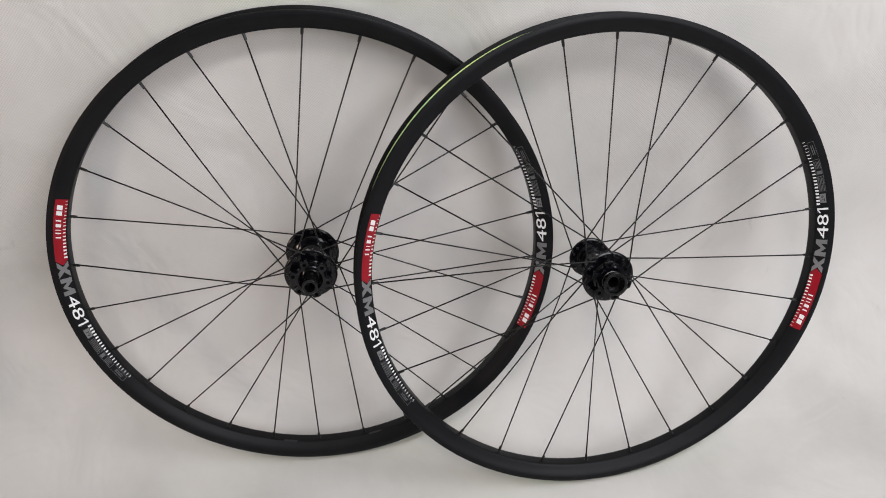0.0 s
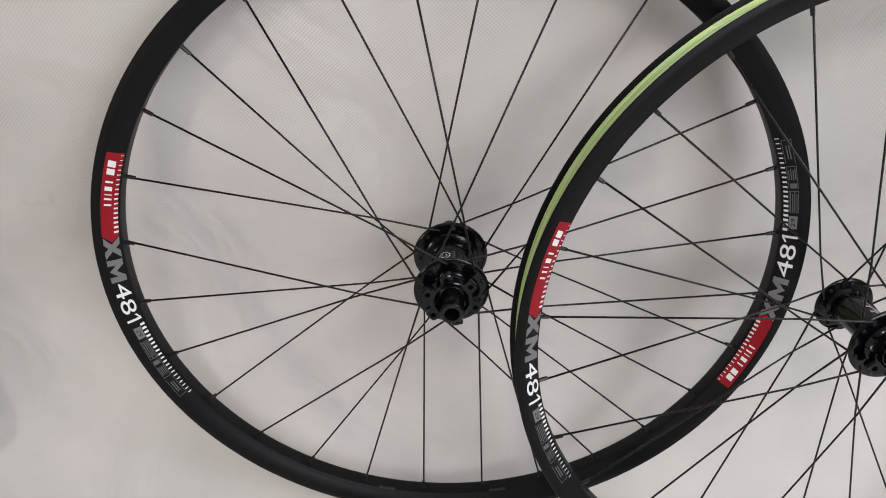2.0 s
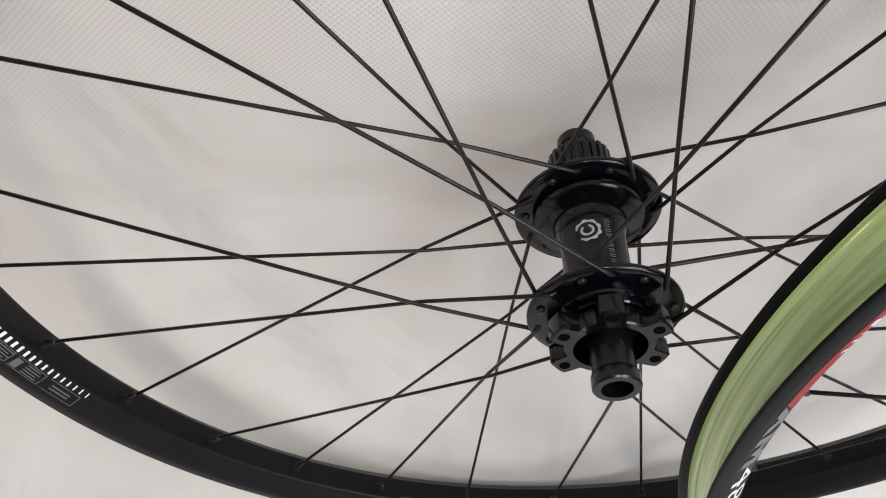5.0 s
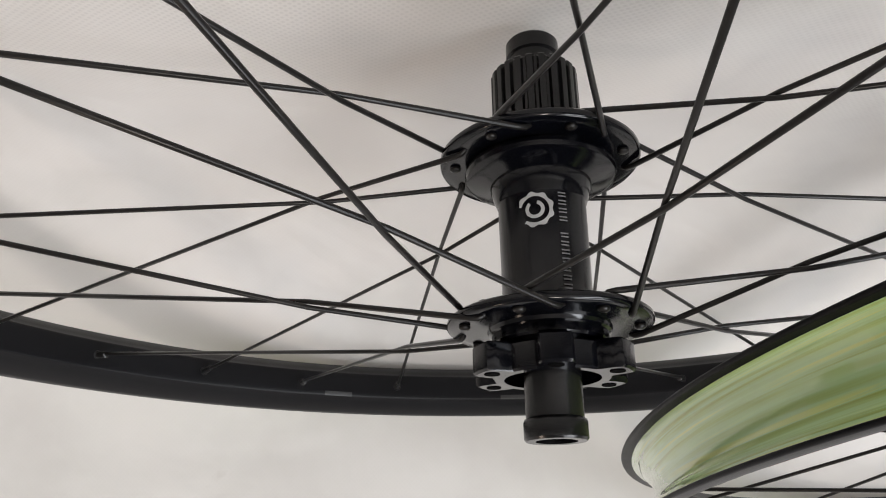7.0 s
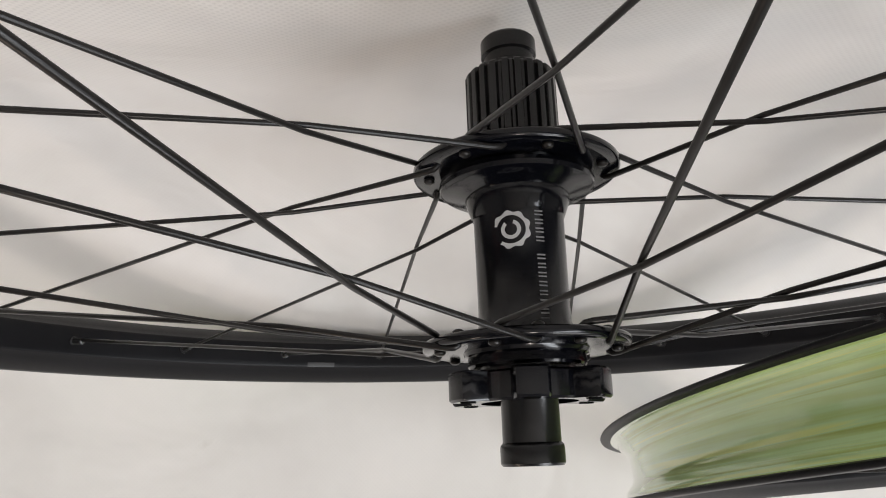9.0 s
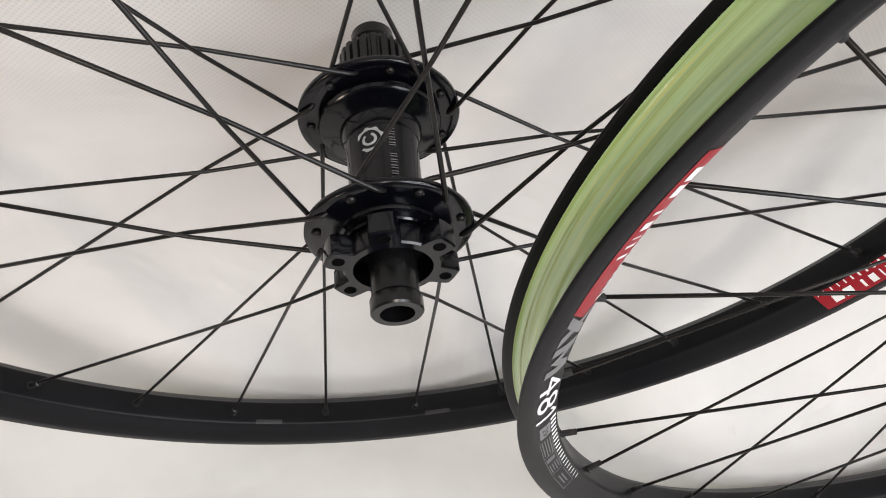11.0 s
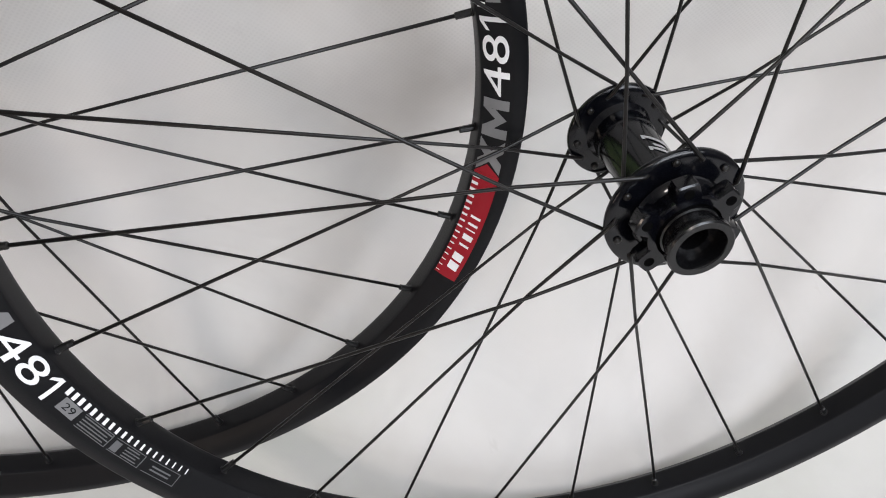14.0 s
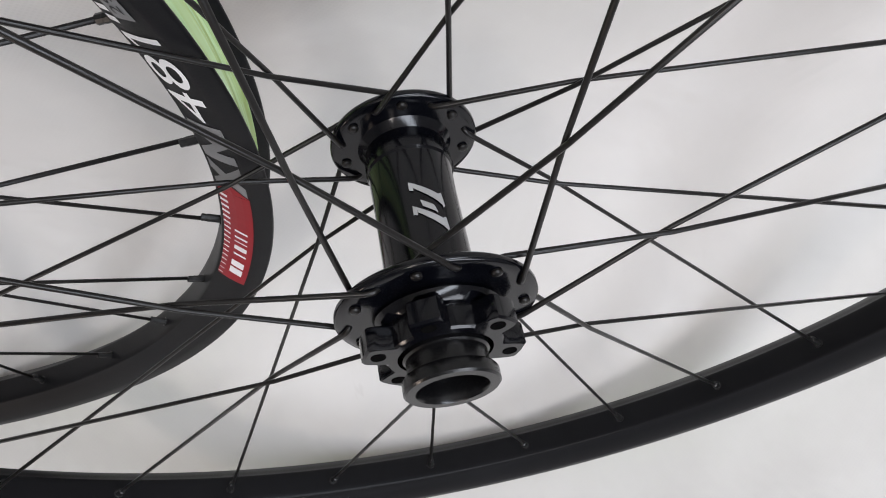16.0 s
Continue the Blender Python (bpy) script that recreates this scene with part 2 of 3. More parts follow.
slab("ceiling", (-2.4, -3.1, 2.7), (2.8, 0.20, 2.8), CEILING_PAINT, "plain white ceiling, unseen and added to bounce light")

# ---- wheels ----
SPOKES = 28
STEP = 2 * math.pi / SPOKES
R_BED = 0.2998


def nipple_angle(k):
    return math.pi / 2 - k * STEP


CONE_IN, CONE_OUT = (0.2997, 0.0083), (0.3126, 0.0164)
BULGE = 0.0007


def cone(v, lift=0.0):
    """The slightly domed slanted side of the rim: radius and z at v, 0 at its inner and 1 at its outer edge."""
    dr, dz = CONE_OUT[0] - CONE_IN[0], CONE_OUT[1] - CONE_IN[1]
    size = math.hypot(dr, dz)
    k = BULGE * 4 * v * (1 - v) + lift
    return (CONE_IN[0] + dr * v - dz / size * k, CONE_IN[1] + dz * v + dr / size * k)


def rim_profile():
    half = [(0.2986, 0.0), (0.2986, 0.0043), (0.2988, 0.0069), (0.2992, 0.0081), CONE_IN, cone(0.25), cone(0.5), cone(0.75), CONE_OUT,
            (0.3138, 0.01675), (0.3160, 0.0168), (0.3194, 0.0167), (0.3202, 0.0165), (0.3206, 0.0158), (0.3204, 0.0150), (0.3194, 0.0146),
            (0.3130, 0.0145), (0.3122, 0.0141), (0.3119, 0.0120), (0.3113, 0.0105), (0.3088, 0.0079), (0.3073, 0.0055), (0.3071, 0.0)]
    return half + [(r, -z) for r, z in reversed(half[1:-1])]


def tape_profile():
    half = [(0.3158, 0.0143), (0.3136, 0.0142), (0.3127, 0.0137), (0.3124, 0.0117), (0.3117, 0.0102), (0.3093, 0.0077), (0.3079, 0.0053), (0.3077, 0.0)]
    return half + [(r, -z) for r, z in reversed(half[:-1])]


def on_cone(angle, v):
    """A point of the rim's slanted side face: v is 0 at its inner and 1 at its outer edge, lifted by a hair."""
    r, z = cone(v, 0.00022)
    return (r * math.cos(angle), r * math.sin(angle), z)


ARC = 0.3065 * STEP
SLANT = math.hypot(CONE_OUT[0] - CONE_IN[0], CONE_OUT[1] - CONE_IN[1])


class Decal:
    """Flat shapes laid on the rim's side: u in metres along the rim, v in 0..1 from the outer edge (foot of the letters) to the inner one."""

    def __init__(self, start):
        self.start, self.verts, self.faces = start, [], []

    def put(self, u, v):
        self.verts.append(on_cone(self.start + u / 0.3065, 1 - v))
        return len(self.verts) - 1

    def quad(self, u0, v0, u1, v1, slant=0.0, cuts=1):
        for i in range(cuts):
            a, b = u0 + (u1 - u0) * i / cuts, u0 + (u1 - u0) * (i + 1) / cuts
            rows = [v0] + [m for m in (0.25, 0.5, 0.75) if v0 < m < v1] + [v1]
            for lo, hi in zip(rows, rows[1:]):
                self.faces.append((self.put(a + slant * lo, lo), self.put(b + slant * lo, lo), self.put(b + slant * hi, hi), self.put(a + slant * hi, hi)))

    def mesh(self, name, mat):
        return mesh_from(name, self.verts, self.faces, mat, False)


def text_mesh(body, height, width_scale=1.0, shear=0.0, bold=0.0):
    """Triangles of a word in the built-in font, foot at y = 0, capitals one height tall, from x = 0."""
    cu = bpy.data.curves.new("word", "FONT")
    cu.body, cu.size, cu.shear, cu.offset = body, 1.0, shear, bold
    cu.resolution_u = 5
    ob = bpy.data.objects.new("word", cu)
    scene.collection.objects.link(ob)
    bpy.context.view_layer.update()
    ev = ob.evaluated_get(bpy.context.evaluated_depsgraph_get())
    me = ev.to_mesh()
    pts = [v.co.copy() for v in me.vertices]
    polys = [tuple(p.vertices) for p in me.polygons]
    ev.to_mesh_clear()
    bpy.data.objects.remove(ob)
    bpy.data.curves.remove(cu)
    x0, y1 = min(p.x for p in pts), max(p.y for p in pts)
    y0 = min(p.y for p in pts)
    k = height / (y1 - y0)
    return [((p.x - x0) * k * width_scale, (p.y - y0) * k) for p in pts], polys


def word_on_rim(decal, body, u, v0, v1, width, shear=0.0, bold=0.0):
    pts, polys = text_mesh(body, 1.0, 1.0, shear, bold)
    w = max(p[0] for p in pts)
    base = len(decal.verts)
    for x, y in pts:
        decal.put(u + x / w * width, v0 + (v1 - v0) * y)
    decal.faces += [tuple(base + i for i in f) for f in polys]


W_X, W_M = 0.33, 0.25
CUT = (1 - 2 * W_X) / (2 * (1 - W_X))
LETTER_X = [[(0, 0), (W_X, 0), (0.5, CUT), (0.5 - W_X / 2, 0.5)], [(1 - W_X, 0), (1, 0), (0.5 + W_X / 2, 0.5), (0.5, CUT)],
            [(0, 1), (0.5 - W_X / 2, 0.5), (0.5, 1 - CUT), (W_X, 1)], [(1 - W_X, 1), (0.5, 1 - CUT), (0.5 + W_X / 2, 0.5), (1, 1)],
            [(0.5, CUT), (0.5 + W_X / 2, 0.5), (0.5, 1 - CUT), (0.5 - W_X / 2, 0.5)]]
LETTER_M = [[(0, 0), (W_M, 0), (W_M, 1), (0, 1)], [(1 - W_M, 0), (1, 0), (1, 1), (1 - W_M, 1)],
            [(W_M, 1), (W_M, 0.52), (0.5, 0.06), (0.5, 0.50)], [(1 - W_M, 1), (0.5, 0.50), (0.5, 0.06), (1 - W_M, 0.52)]]


def heavy_letter(decal, quads, u, v0, v1, width):
    """A block letter of straight strokes, each stroke cut into short rows to follow the rim."""
    for p in quads:
        for i in range(4):
            for j in range(4):
                cell = []
                for a, b in ((i, j), (i + 1, j), (i + 1, j + 1), (i, j + 1)):
                    a, b = a / 4, b / 4
                    x, y = (sum(w * q[c] for w, q in zip(((1 - a) * (1 - b), a * (1 - b), a * b, (1 - a) * b), p)) for c in (0, 1))
                    cell.append(decal.put(u + x * width, v0 + (v1 - v0) * y))
                decal.faces.append(tuple(cell))


def add_decal(rim, k):
    """One set of side graphics, from the spoke position k on, running counter-clockwise."""
    s = nipple_angle(k)
    d = Decal(s)
    end = 1.22 * ARC
    d.quad(0, 0.03, end, 0.97, cuts=14)
    tip = end + 0.10 * ARC
    a, b, c, e = d.put(end, 0.03), d.put(tip, 0.55), d.put(end, 0.97), d.put(end, 0.5)
    d.faces += [(a, b, e), (e, b, c)]
    part("decal_panel", d.mesh("decal_panel", RED), rim, "red decal panel with a pointed end")
    d = Decal(s)
    lift = lambda dec: [(x * 0.9997, y * 0.9997, z + 0.00016) for x, y, z in dec.verts]
    # heavy and light plain bars in place of the maker's mark
    d.quad(0.10 * ARC, 0.20, 0.19 * ARC, 0.62, slant=0.0025)
    d.quad(0.215 * ARC, 0.20, 0.30 * ARC, 0.62, slant=0.0025)
    for i, w in enumerate((0.026, 0.060, 0.014, 0.026, 0.026)):
        u = (0.395 + (0, 0.080, 0.190, 0.248, 0.333)[i]) * ARC
        d.quad(u, 0.20, u + w * ARC, 0.60, slant=0.002)
    for i in range(17):
        f = i / 16
        u = (0.03 + 1.12 * f) * ARC
        d.quad(u, 0.97 - 0.17 - 0.10 * f, u + 0.0006 + 0.0016 * f, 0.965)
    d.verts = lift(d)
    part("decal_mark", d.mesh("decal_mark", WHITE), rim, "white bars on the red panel")
    d = Decal(s)
    heavy_letter(d, LETTER_X, 1.24 * ARC, 0.06, 0.95, 0.325 * ARC)
    heavy_letter(d, LETTER_M, 1.585 * ARC, 0.06, 0.95, 0.345 * ARC)
    part("decal_model", d.mesh("decal_model", GREY), rim, "bold grey letters XM")
    d = Decal(s)
    word_on_rim(d, "4", 1.96 * ARC, 0.08, 0.95, 0.245 * ARC)
    word_on_rim(d, "8", 2.235 * ARC, 0.08, 0.95, 0.22 * ARC)
    d.quad(2.555 * ARC, 0.08, 2.592 * ARC, 0.95)
    flag = [d.put(u * ARC, v) for u, v in ((2.488, 0.66), (2.488, 0.77), (2.555, 0.95), (2.555, 0.82))]
    d.faces.append(tuple(reversed(flag)))
    part("decal_number", d.mesh("decal_number", WHITE), rim, "white numerals 481")
    d = Decal(s)
    for i in range(20):
        f = i / 19
        u = (2.66 + 1.36 * f) * ARC
        d.quad(u, 0.965 - 0.27 + 0.05 * f, u + 0.0027 - 0.0019 * f, 0.965)
    part("decal_scale", d.mesh("decal_scale", WHITE), rim, "row of white ticks thinning out")
    d = Decal(s)
    d.quad(2.70 * ARC, 0.20, 2.89 * ARC, 0.66)
    plate = part("size_plate", d.mesh("size_plate", GREY), rim, "grey plate with the number 29")
    d = Decal(s)
    word_on_rim(d, "29", 2.735 * ARC, 0.31, 0.55, 0.12 * ARC)
    d.verts = lift(d)
    part("size_number", d.mesh("size_number", RIM_BLACK), rim)
    d = Decal(s)
    for row in range(4):
        v = 0.22 + row * 0.11
        d.quad(2.94 * ARC, v, (3.22 + 0.03 * (row % 2)) * ARC, v + 0.045)
        d.quad(3.42 * ARC, v, (3.58 - 0.02 * (row % 2)) * ARC, v + 0.045)
    d.quad(3.30 * ARC, 0.20, 3.37 * ARC, 0.58)
    for row in range(2):
        v = 0.30 + row * 0.14
        d.quad(3.72 * ARC, v, 3.92 * ARC, v + 0.06)
    for lo, hi in ((2.93, 3.26), (3.29, 3.62), (3.66, 4.0)):
        d.quad(lo * ARC, 0.14, hi * ARC, 0.165)
        d.quad(lo * ARC, 0.635, hi * ARC, 0.66)
        d.quad(hi * ARC - 0.0006, 0.14, hi * ARC, 0.66)
    part("small_print", d.mesh("small_print", DARK_GREY), rim, "dark grey lines of unreadable small print")


def spoke_mesh(flange_z, flange_r, lean, outer, thick=0.0034):
    """A spoke whose nipple sits at angle 0: its hole lies lean radians on; outer: it leaves from the flange's outer face."""
    sign = 1 if flange_z > 0 else -1
    face = sign * (1 if outer else -1)
    hx, hy = flange_r * math.cos(lean), flange_r * math.sin(lean)
    z_side = flange_z + face * (thick / 2 + 0.0011)
    z_head = flange_z - face * (thick / 2 + 0.0008)
    start = Vector((R_BED - 0.004, 0, 0))
    hole = Vector((hx, hy, z_side))
    back = (start - hole).normalized()
    turn = 1 if lean > 0 else -1
    cx, cy = math.cos(turn * STEP), math.sin(turn * STEP)
    dx, dy = hole.x - start.x, hole.y - start.y
    f = (start.x * cy - start.y * cx) / (dy * cx - dx * cy)
    cross = Vector((start.x + f * dx, start.y + f * dy, flange_z * f - face * 0.0010))
    pts = [start, start.lerp(cross, 0.97), cross, cross.lerp(hole, 0.03), hole + back * 0.0042, hole + back * 0.0016 + Vector((0, 0, -face * 0.0002)),
           Vector((hx, hy, z_side - face * 0.0009)) + back * 0.0003, Vector((hx, hy, z_head - face * 0.0001))]
    v1, f1 = tube(pts, [0.0010, 0.0009, 0.0009, 0.0009, 0.00105, 0.00105, 0.00105, 0.00105], 8)
    v2, f2 = tube([(hx, hy, z_head + face * 0.0007), (hx, hy, z_head - face * 0.0002), (hx, hy, z_head - face * 0.0008)], [0.0019, 0.0019, 0.0011], 10)
    n = len(v1)
    return mesh_from("spoke", v1 + v2, f1 + [tuple(i + n for i in f) for f in f2], SPOKE_BLACK)


def nipple_mesh(flange_z, flange_r, lean, thick=0.0034):
    hole = Vector((flange_r * math.cos(lean), flange_r * math.sin(lean), flange_z))
    start = Vector((R_BED + 0.001, 0, 0))
    d = (hole - start).normalized()
    pts = [start, start + d * 0.0025, start + d * 0.0026, start + d * 0.0080, start + d * 0.0084, start + d * 0.0106, start + d * 0.0110]
    v, f = tube(pts, [0.0028, 0.0028, 0.0019, 0.0019, 0.0018, 0.0018, 0.0010], 8)
    return mesh_from("nipple", v, f, NIPPLE_BLACK, False)


def flange_mesh(name, z, inner, outer, thick, holes, hole_r, phase):
    """A round flange with a bevelled edge, shallow scallops and a ring of drilled spoke holes."""
    steps = 112
    h = thick / 2
    prof = [(inner, z - h - 0.0006), (outer - 0.0042, z - h), (outer - 0.0008, z - h), (outer, z - h + 0.0008),
            (outer, z + h - 0.0008), (outer - 0.0008, z + h), (outer - 0.0042, z + h), (inner, z + h + 0.0006)]
    return lathe(name, prof, HUB_BLACK, steps, closed=True, degrees=50)


def disc_mount_mesh(z0, z1, phase):
    """Six-lobed brake disc mount with drilled bolt bosses and an open middle."""
    steps = 180
    bore = 0.0155

    def outline(a):
        c = math.cos(6 * (a - phase))
        t = max(0.0, min(1.0, (c + 0.35) / 0.9))
        t = t * t * (3 - 2 * t)
        return 0.0192 + 0.0075 * t
    rings = []
    for z, dr in ((z0, -0.0008), (z0 + 0.0007, 0.0), (z1 - 0.0007, 0.0), (z1, -0.0008)):
        rings.append([((outline(2 * math.pi * i / steps) + dr), z) for i in range(steps)])
    verts, faces = [], []
    for ring in rings:
        for i, (r, z) in enumerate(ring):
            a = 2 * math.pi * i / steps
            verts.append((r * math.cos(a), r * math.sin(a), z))
    for z in (z1, z0 - 0.004):
        for i in range(steps):
            a = 2 * math.pi * i / steps
            verts.append((bore * math.cos(a), bore * math.sin(a), z))
    for j in range(5):
        for i in range(steps):
            k = (i + 1) % steps
            faces.append((j * steps + i, j * steps + k, (j + 1) * steps + k, (j + 1) * steps + i))
    return sharp(mesh_from("disc_mount", verts, faces, HUB_BLACK), 40)


def bolt_hole_mesh():
    # a closed black disc on the surface paints the hole's shade
    prof = [(0.0025, 0.0), (0.0024, 0.00025), (0.0021, 0.00025), (0.0020, 0.00012), (0.0, 0.00012)]
    return lathe("bolt_hole_shade", prof, BORE_SHADE, 20)



def freehub_mesh(z0, z1, r):
    """Splined driver body: narrow ridges all round."""
    ridges = 23
    steps = ridges * 8
    verts, faces = [], []
    zs = [z0, z0 - 0.0006, z1 + 0.0008, z1]
    for j, z in enumerate(zs):
        for i in range(steps):
            a = 2 * math.pi * i / steps
            rr = r if (i % 8) in (1, 2, 3, 4, 5) else r - 0.0013
            if j in (0, 3):
                rr -= 0.0006
            verts.append((rr * math.cos(a), rr * math.sin(a), z))
    for i in range(steps):
        a = 2 * math.pi * i / steps
        verts.append((0.008 * math.cos(a), 0.008 * math.sin(a), z1))
    for j in range(4):
        for i in range(steps):
            k = (i + 1) % steps
            faces.append((j * steps + i, j * steps + k, (j + 1) * steps + k, (j + 1) * steps + i))
    return sharp(mesh_from("freehub_body", verts, faces, CAP_BLACK), 25)


def on_shell(r, mid_angle, shapes, name, mat, lift=0.00015):
    """Quads (s0, z0, s1, z1), s in metres round the shell, wrapped on a tube of radius r."""
    verts, faces = [], []
    cuts = 6
    for p in shapes:
        base = len(verts)
        for i in range(cuts + 1):
            for j in range(cuts + 1):
                a, b = i / cuts, j / cuts
                t, z = (sum(w * q[c] for w, q in zip(((1 - a) * (1 - b), a * (1 - b), a * b, (1 - a) * b), p)) for c in (0, 1))
                turn = mid_angle + t / r
                verts.append(((r + lift) * math.cos(turn), (r + lift) * math.sin(turn), z))
        for i in range(cuts):
            for j in range(cuts):
                n = base + i * (cuts + 1) + j
                faces.append((n, n + cuts + 1, n + cuts + 2, n + 1))
    return mesh_from(name, verts, faces, mat, False)


def box(s0, z0, s1, z1):
    return [(s0, z0), (s1, z0), (s1, z1), (s0, z1)]


def ring_shapes(cs, cz, r0, r1, count, waves=0, a0=0.0, a1=2 * math.pi):
    out = []
    for i in range(count):
        b, c = a0 + (a1 - a0) * i / count, a0 + (a1 - a0) * (i + 1) / count
        rb = r1 + (0.0004 * math.cos(waves * b) if waves else 0)
        rc = r1 + (0.0004 * math.cos(waves * c) if waves else 0)
        out.append([(cs + r0 * math.cos(b), cz + r0 * math.sin(b)), (cs + rb * math.cos(b), cz + rb * math.sin(b)),
                    (cs + rc * math.cos(c), cz + rc * math.sin(c)), (cs + r0 * math.cos(c), cz + r0 * math.sin(c))])
    return out


def bed_patch(k, width, flip):
    """A small sticker on the front shoulder of the rim's inner face."""
    verts, faces = [], []
    for i in range(9):
        a = nipple_angle(k) + (i / 8 - 0.5) * width * 1.4
        for r, z in ((0.2992, 0.0080), (0.2988, 0.0069), (0.2986, 0.0050)):
            verts.append(((r - 0.0002) * math.cos(a), (r - 0.0002) * math.sin(a), z))
    for i in range(8):
        for j in range(2):
            faces.append((i * 3 + j, i * 3 + j + 1, i * 3 + j + 4, i * 3 + j + 3))
    return mesh_from("rim_sticker", verts, faces, STICKER)


def valve_hole_shade(k):
    # no opening is cut: a black disc paints the dark inside
    a = nipple_angle(k)
    out, up = Vector((math.cos(a), math.sin(a), 0)), Vector((-math.sin(a), math.cos(a), 0))
    ring = [out * 0.29845 + up * 0.0042 * math.cos(b) + Vector((0, 0, 0.0042 * math.sin(b))) for b in [2 * math.pi * i / 20 for i in range(20)]]
    return mesh_from("valve_hole_shade", ring + [out * 0.2988], [(i, (i + 1) % 20, 20) for i in range(20)], BORE_SHADE, False)


def wheel(label, lacing, front, rear, make_hub, valve=0.5, stickers=()):
    """lacing: for k % 4, (flange, turn, outer); front and rear: (z, hole radius, flange radius, thickness)."""
    root = new("bicycle_wheel")
    tagged(root, label, "wheel", "bicycle wheel pair")
    rim = part("rim", lathe("rim", rim_profile(), RIM_BLACK, 240, closed=True, degrees=60), root, "matte black anodised aluminium rim")
    part("rim_tape", lathe("rim_tape", tape_profile(), TAPE, 240, uv=True), rim, "glossy pale green tape in the rim bed")
    for k in (22.4, 8.55):
        add_decal(rim, k)
    for k, flip in stickers:
        part("rim_sticker", bed_patch(k, 0.045, flip), rim, "small dark grey sticker")
    if valve:
        part("valve_hole_shade", valve_hole_shade(valve), rim, "round black disc for the shade in the valve hole")
    hub = make_hub(root, front, rear)
    meshes = {}
    for kind, (flange, turn, outer) in lacing.items():
        z, hole_r, _, thick = front if flange == "F" else rear
        lean = turn * 2 * 2 * math.pi / 14
        meshes[kind] = (spoke_mesh(z, hole_r, lean, outer, thick), nipple_mesh(z, hole_r, lean))
    for k in range(SPOKES):
        turn = pose(0, 0, 0, 0, 0, math.degrees(nipple_angle(k)))
        s = part("spoke", meshes[k % 4][0], root, "" if k else "thin black steel spoke", turn)
        part("nipple", meshes[k % 4][1], s)
    return root


def common_hub(root, front, rear, shell_prof):
    hub = part("hub", lathe("hub", shell_prof, HUB_BLACK, 96, degrees=30), root, "glossy black anodised hub shell")
    for z, hole_r, outer, thick in (front, rear):
        fl = part("flange", flange_mesh("flange", z, 0.014, outer, thick, 14, hole_r, 0), hub)
    return hub


def rear_hub(root, front, rear):
    shell = [(0.0140, 0.0440), (0.0185, 0.0440), (0.0190, 0.0432), (0.0190, 0.0405), (0.0200, 0.0400), (0.0205, 0.0385), (0.0215, 0.0370), (0.0190, 0.0340),
             (0.0165, 0.0325), (0.0152, 0.0300), (0.0150, 0.0250), (0.0152, -0.0055), (0.0156, -0.0062), (0.0176, -0.0116), (0.0177, -0.0134), (0.0212, -0.0148),
             (0.0246, -0.0154), (0.0261, -0.0163), (0.0266, -0.0178), (0.0262, -0.0193), (0.0240, -0.0198), (0.0238, -0.0212), (0.0250, -0.0222), (0.0230, -0.0250), (0.0180, -0.0265), (0.0150, -0.0268)]
    hub = common_hub(root, front, rear, shell)
    part("freehub_body", freehub_mesh(-0.0262, -0.0595, 0.0160), hub, "black splined freehub body")
    cap = [(0.0098, -0.0590), (0.0098, -0.0630), (0.0090, -0.0636), (0.0090, -0.0670), (0.0099, -0.0676), (0.0099, -0.0732), (0.0093, -0.0740), (0.0064, -0.0740), (0.0064, -0.0620), (0.0, -0.0620)]
    part("end_cap", lathe("end_cap", cap, CAP_BLACK, 56), hub, "satin black axle end cap")
    part("disc_mount", disc_mount_mesh(0.0455, 0.0547, radians(DISC_PHASE[0])), hub, "six-bolt black brake disc mount")
    hole = bolt_hole_mesh()
    for i in range(6):
        a = radians(DISC_PHASE[0]) + i * math.pi / 3
        part("bolt_hole_shade", hole, hub, "", pose(0.022 * math.cos(a), 0.022 * math.sin(a), 0.0547))
    cap = [(0.0125, 0.0440), (0.0125, 0.0470), (0.0098, 0.0480), (0.0092, 0.0490), (0.0092, 0.0670), (0.0098, 0.0675), (0.0101, 0.0683), (0.0101, 0.0732), (0.0095, 0.0740), (0.0066, 0.0740), (0.0066, 0.0560), (0.0, 0.0560)]
    part("end_cap", lathe("end_cap", cap, CAP_BLACK, 56), hub, "satin black axle end cap")
    r = 0.01525
    mid = radians(120)
    shapes = ring_shapes(0.0, 0.0015, 0.0047, 0.0061, 44, 9, 0.9, 6.0) + ring_shapes(0.0, 0.0015, 0.0020, 0.0032, 28, 0, -0.9, 4.4)
    part("hub_mark", on_shell(r, mid, shapes, "hub_mark", SILVER), hub, "silver laser-etched ring mark")
    bars = []
    z = -0.0046
    for i in range(13):
        if i != 4:
            bars.append(box(-0.0106, z, -0.0078, z + 0.0005))
            bars.append(box(-0.0106, z + 0.0012, -0.0078, z + 0.0017))
        z += 0.0029
    part("hub_lettering", on_shell(r, mid, bars, "hub_lettering", GREY), hub, "fine silver bars of etched lettering")
    return hub


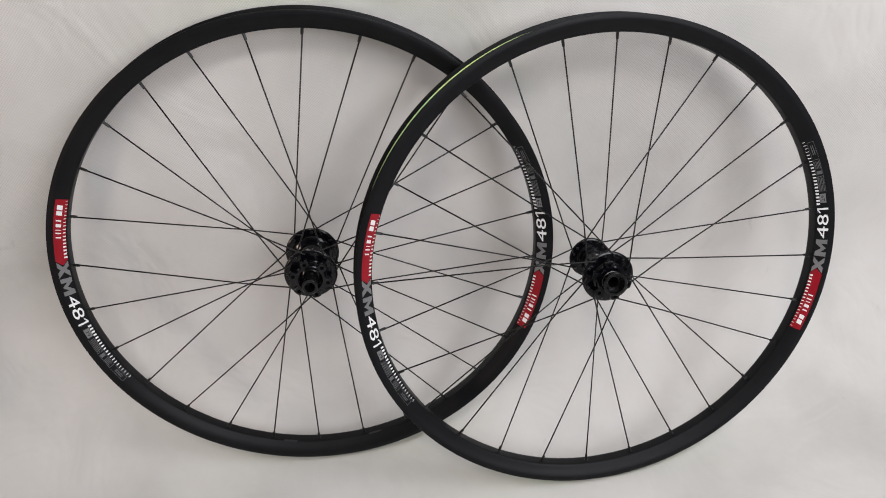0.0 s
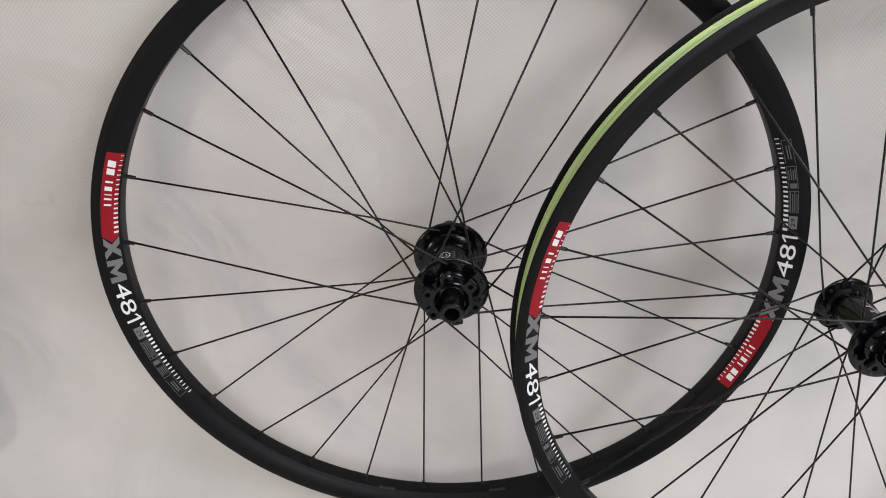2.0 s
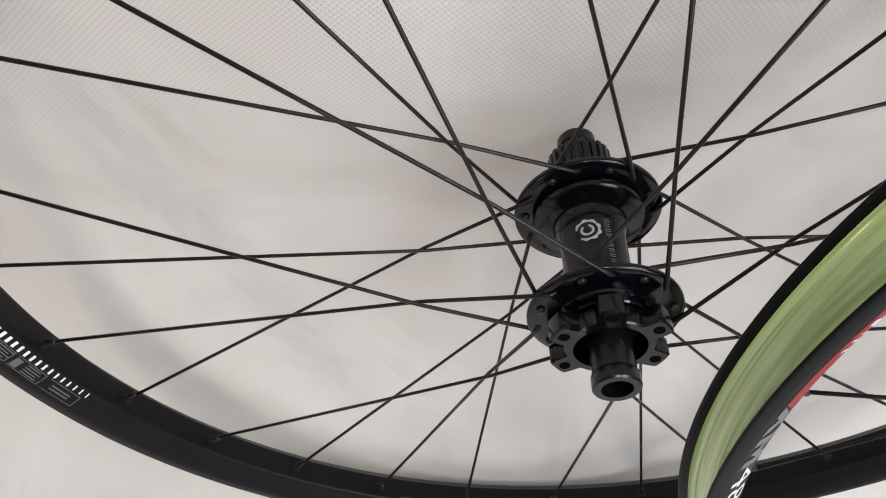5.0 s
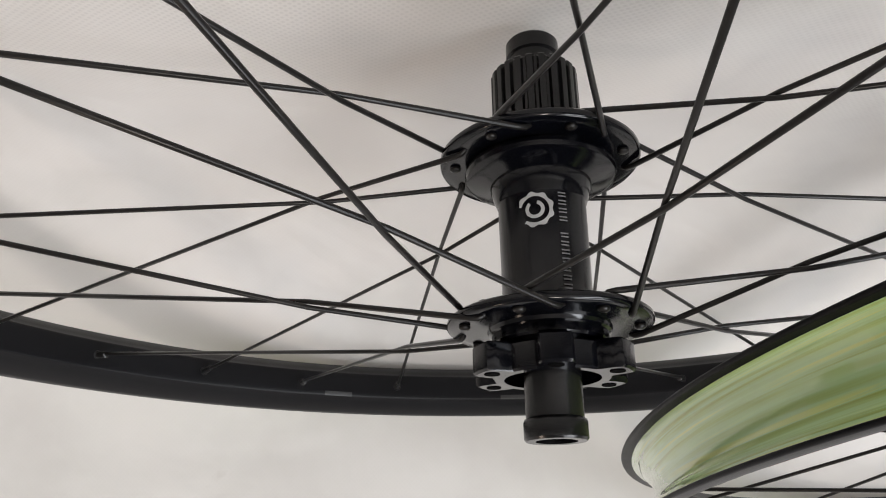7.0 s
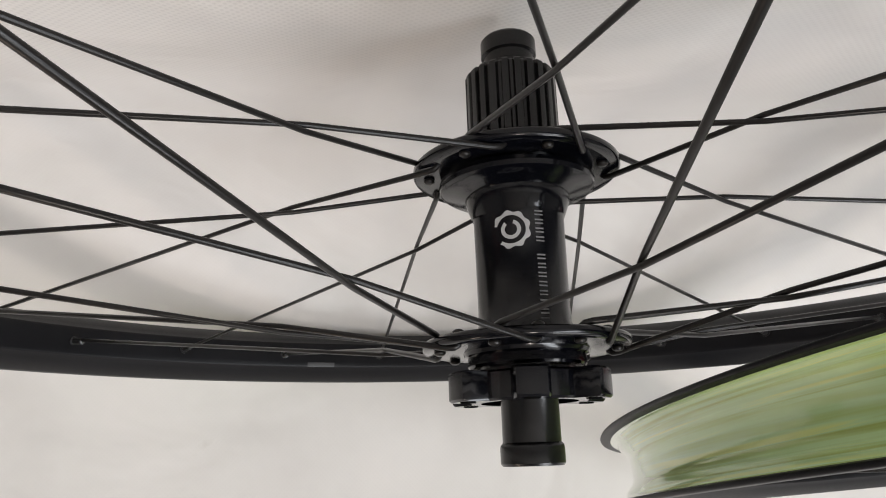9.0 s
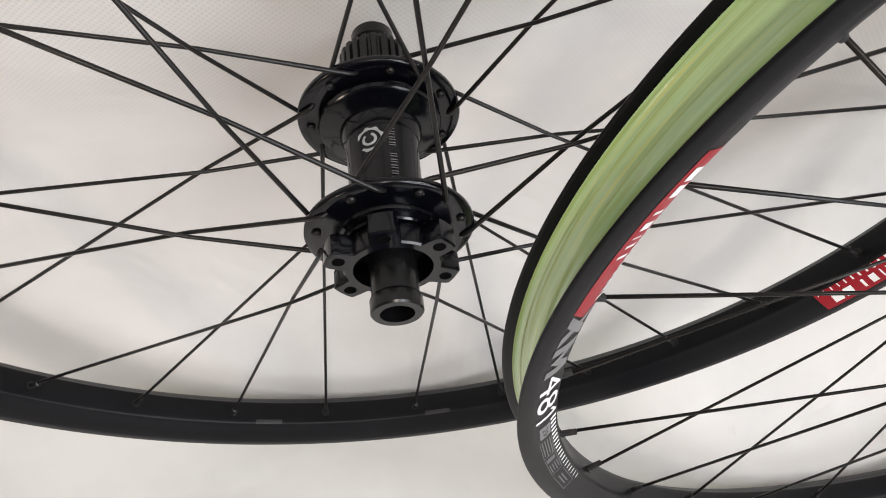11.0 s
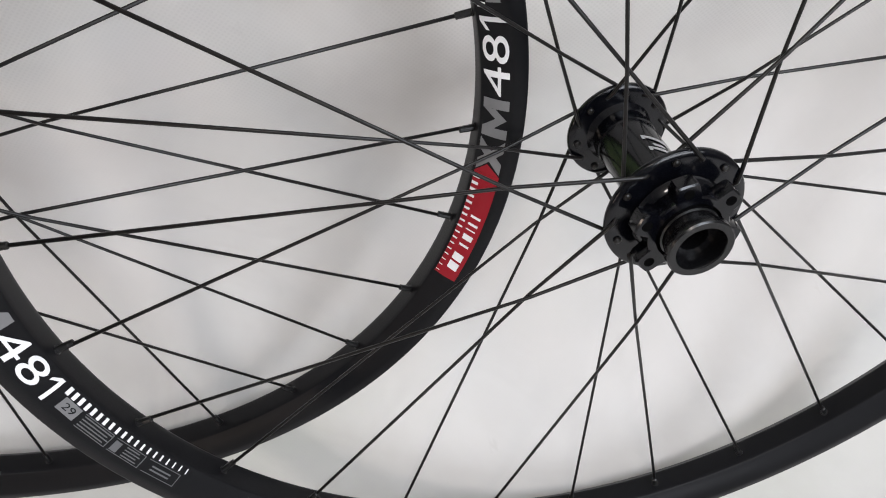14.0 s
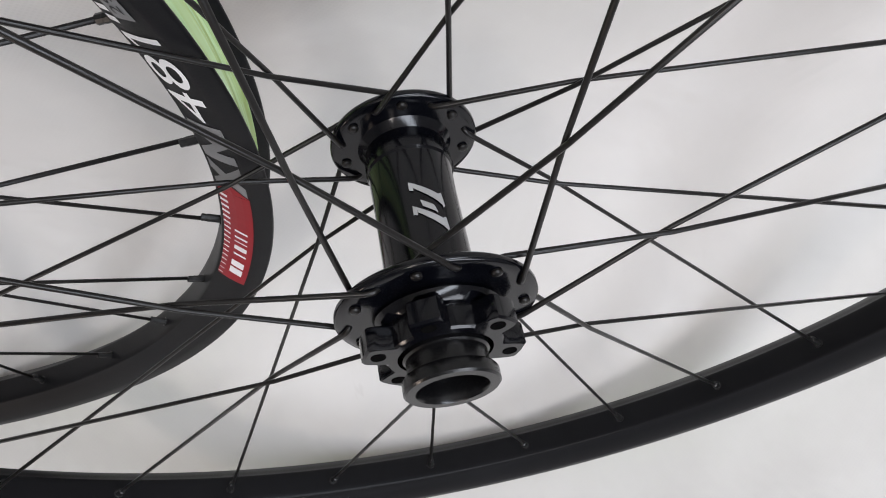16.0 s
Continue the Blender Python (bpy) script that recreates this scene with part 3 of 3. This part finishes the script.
def front_hub(root, front, rear):
    shell = [(0.0140, 0.0360), (0.0180, 0.0360), (0.0185, 0.0352), (0.0185, 0.0340), (0.0205, 0.0325), (0.0215, 0.0305), (0.0200, 0.0275), (0.0170, 0.0255),
             (0.0157, 0.0230), (0.0153, 0.0180), (0.0150, -0.0150), (0.0152, -0.0280), (0.0158, -0.0290), (0.0158, -0.0330), (0.0150, -0.0338), (0.0150, -0.0380), (0.0165, -0.0400),
             (0.0185, -0.0420), (0.0175, -0.0455), (0.0150, -0.0465), (0.0135, -0.0468)]
    hub = common_hub(root, front, rear, shell)
    cap = [(0.0135, -0.0465), (0.0135, -0.0500), (0.0128, -0.0505), (0.0128, -0.0540), (0.0122, -0.0546), (0.0080, -0.0546), (0.0080, -0.0400), (0.0, -0.0400)]
    part("end_cap", lathe("end_cap", cap, CAP_BLACK, 56), hub, "satin black axle end cap")
    part("disc_mount", disc_mount_mesh(0.0352, 0.0434, radians(DISC_PHASE[1])), hub, "six-bolt black brake disc mount")
    hole = bolt_hole_mesh()
    for i in range(6):
        a = radians(DISC_PHASE[1]) + i * math.pi / 3
        part("bolt_hole_shade", hole, hub, "", pose(0.022 * math.cos(a), 0.022 * math.sin(a), 0.0434))
    cap = [(0.0140, 0.0360), (0.0140, 0.0440), (0.0132, 0.0446), (0.0132, 0.0500), (0.0150, 0.0506), (0.0155, 0.0514), (0.0155, 0.0548), (0.0148, 0.0555), (0.0118, 0.0555), (0.0112, 0.0545), (0.0112, 0.0470), (0.0070, 0.0470), (0.0070, 0.03), (0.0, 0.03)]
    part("end_cap", lathe("end_cap", cap, CAP_BLACK, 64), hub, "wide satin black axle end cap")
    r = 0.0154
    mid = radians(80)
    shapes = []
    for z in (0.0, 0.0098):
        shapes.append([(0.0053, z - 0.0136), (0.0039, z - 0.0128), (0.0040, z - 0.0096), (0.0054, z - 0.0102)])
        shapes.append([(0.0039, z - 0.0128), (-0.0042, z - 0.0082), (-0.0036, z - 0.0052), (0.0039, z - 0.0108)])
        shapes.append([(-0.0042, z - 0.0082), (-0.0054, z - 0.0088), (-0.0060, z - 0.0034), (-0.0053, z - 0.0026)])
        shapes.append([(-0.0036, z - 0.0052), (-0.0042, z - 0.0082), (-0.0051, z - 0.0040), (-0.0047, z - 0.0040)])
    shapes.append([(0.0024, -0.0058), (-0.0019, -0.0036), (-0.0030, -0.0004), (0.0019, -0.0032)])
    part("hub_mark", on_shell(r, mid, shapes, "hub_mark", SILVER), hub, "silver slanted bars etched on the shell")
    return hub


DISC_PHASE = (168.0, 164.0)
wheel_a = wheel("black rear bicycle wheel with red decals leaning on the fabric backdrop",
                {0: ("R", 1, True), 1: ("F", 1, False), 2: ("R", -1, False), 3: ("F", -1, True)},
                (0.0368, 0.0288, 0.0336, 0.0032), (-0.0231, 0.0299, 0.0353, 0.0034), rear_hub, 0, ((14.62, 0), (12.75, 0)))
wheel_a.matrix_basis = pose(0., 0., 0.3288, 77.93, 6.09, -1.3)
wheel_b = wheel("black front bicycle wheel with red decals leaning on the other wheel",
                {0: ("R", -1, True), 1: ("F", -1, True), 2: ("R", 1, False), 3: ("F", 1, False)},
                (0.0272, 0.0289, 0.0337, 0.0032), (-0.0429, 0.0228, 0.0274, 0.0032), front_hub, 2.5)
wheel_b.matrix_basis = pose(0.3730, -0.0611, 0.3085, 71.91, 4.98, 1.15)


# ---- packing foam at the side ----
def packing_foam():
    """A white foam sheet with worn rounded corners that stands on its lower edge and leans on the fabric."""
    outline = [(-0.86, 0.0), (-0.70, 0.018), (-0.545, 0.075), (-0.518, 0.092), (-0.510, 0.112), (-0.515, 0.135), (-0.540, 0.30), (-0.590, 0.56), (-0.98, 0.62), (-1.00, 0.05)]
    verts, faces = [], []
    n = len(outline)
    for depth, inset in ((-0.010, 0.006), (-0.013, 0.0), (0.013, 0.0), (0.010, 0.006)):
        for x, z in outline:
            cx, cz = -0.78, 0.28
            d = math.hypot(x - cx, z - cz)
            k = 1 - inset / d
            verts.append((cx + (x - cx) * k, depth, cz + (z - cz) * k))
    for j in range(3):
        for i in range(n):
            k = (i + 1) % n
            faces.append((j * n + i, j * n + k, (j + 1) * n + k, (j + 1) * n + i))
    faces.append(tuple(reversed(range(n))))
    faces.append(tuple(range(3 * n, 4 * n)))
    ob = new("packing_foam", sharp(mesh_from("packing_foam", verts, faces, FOAM), 40))
    ob.matrix_basis = pose(0, -0.045, 0.013, -9.5, 0, 0)
    return tagged(ob, "white packing foam sheet leaning on the fabric backdrop", "packing foam")


packing_foam()
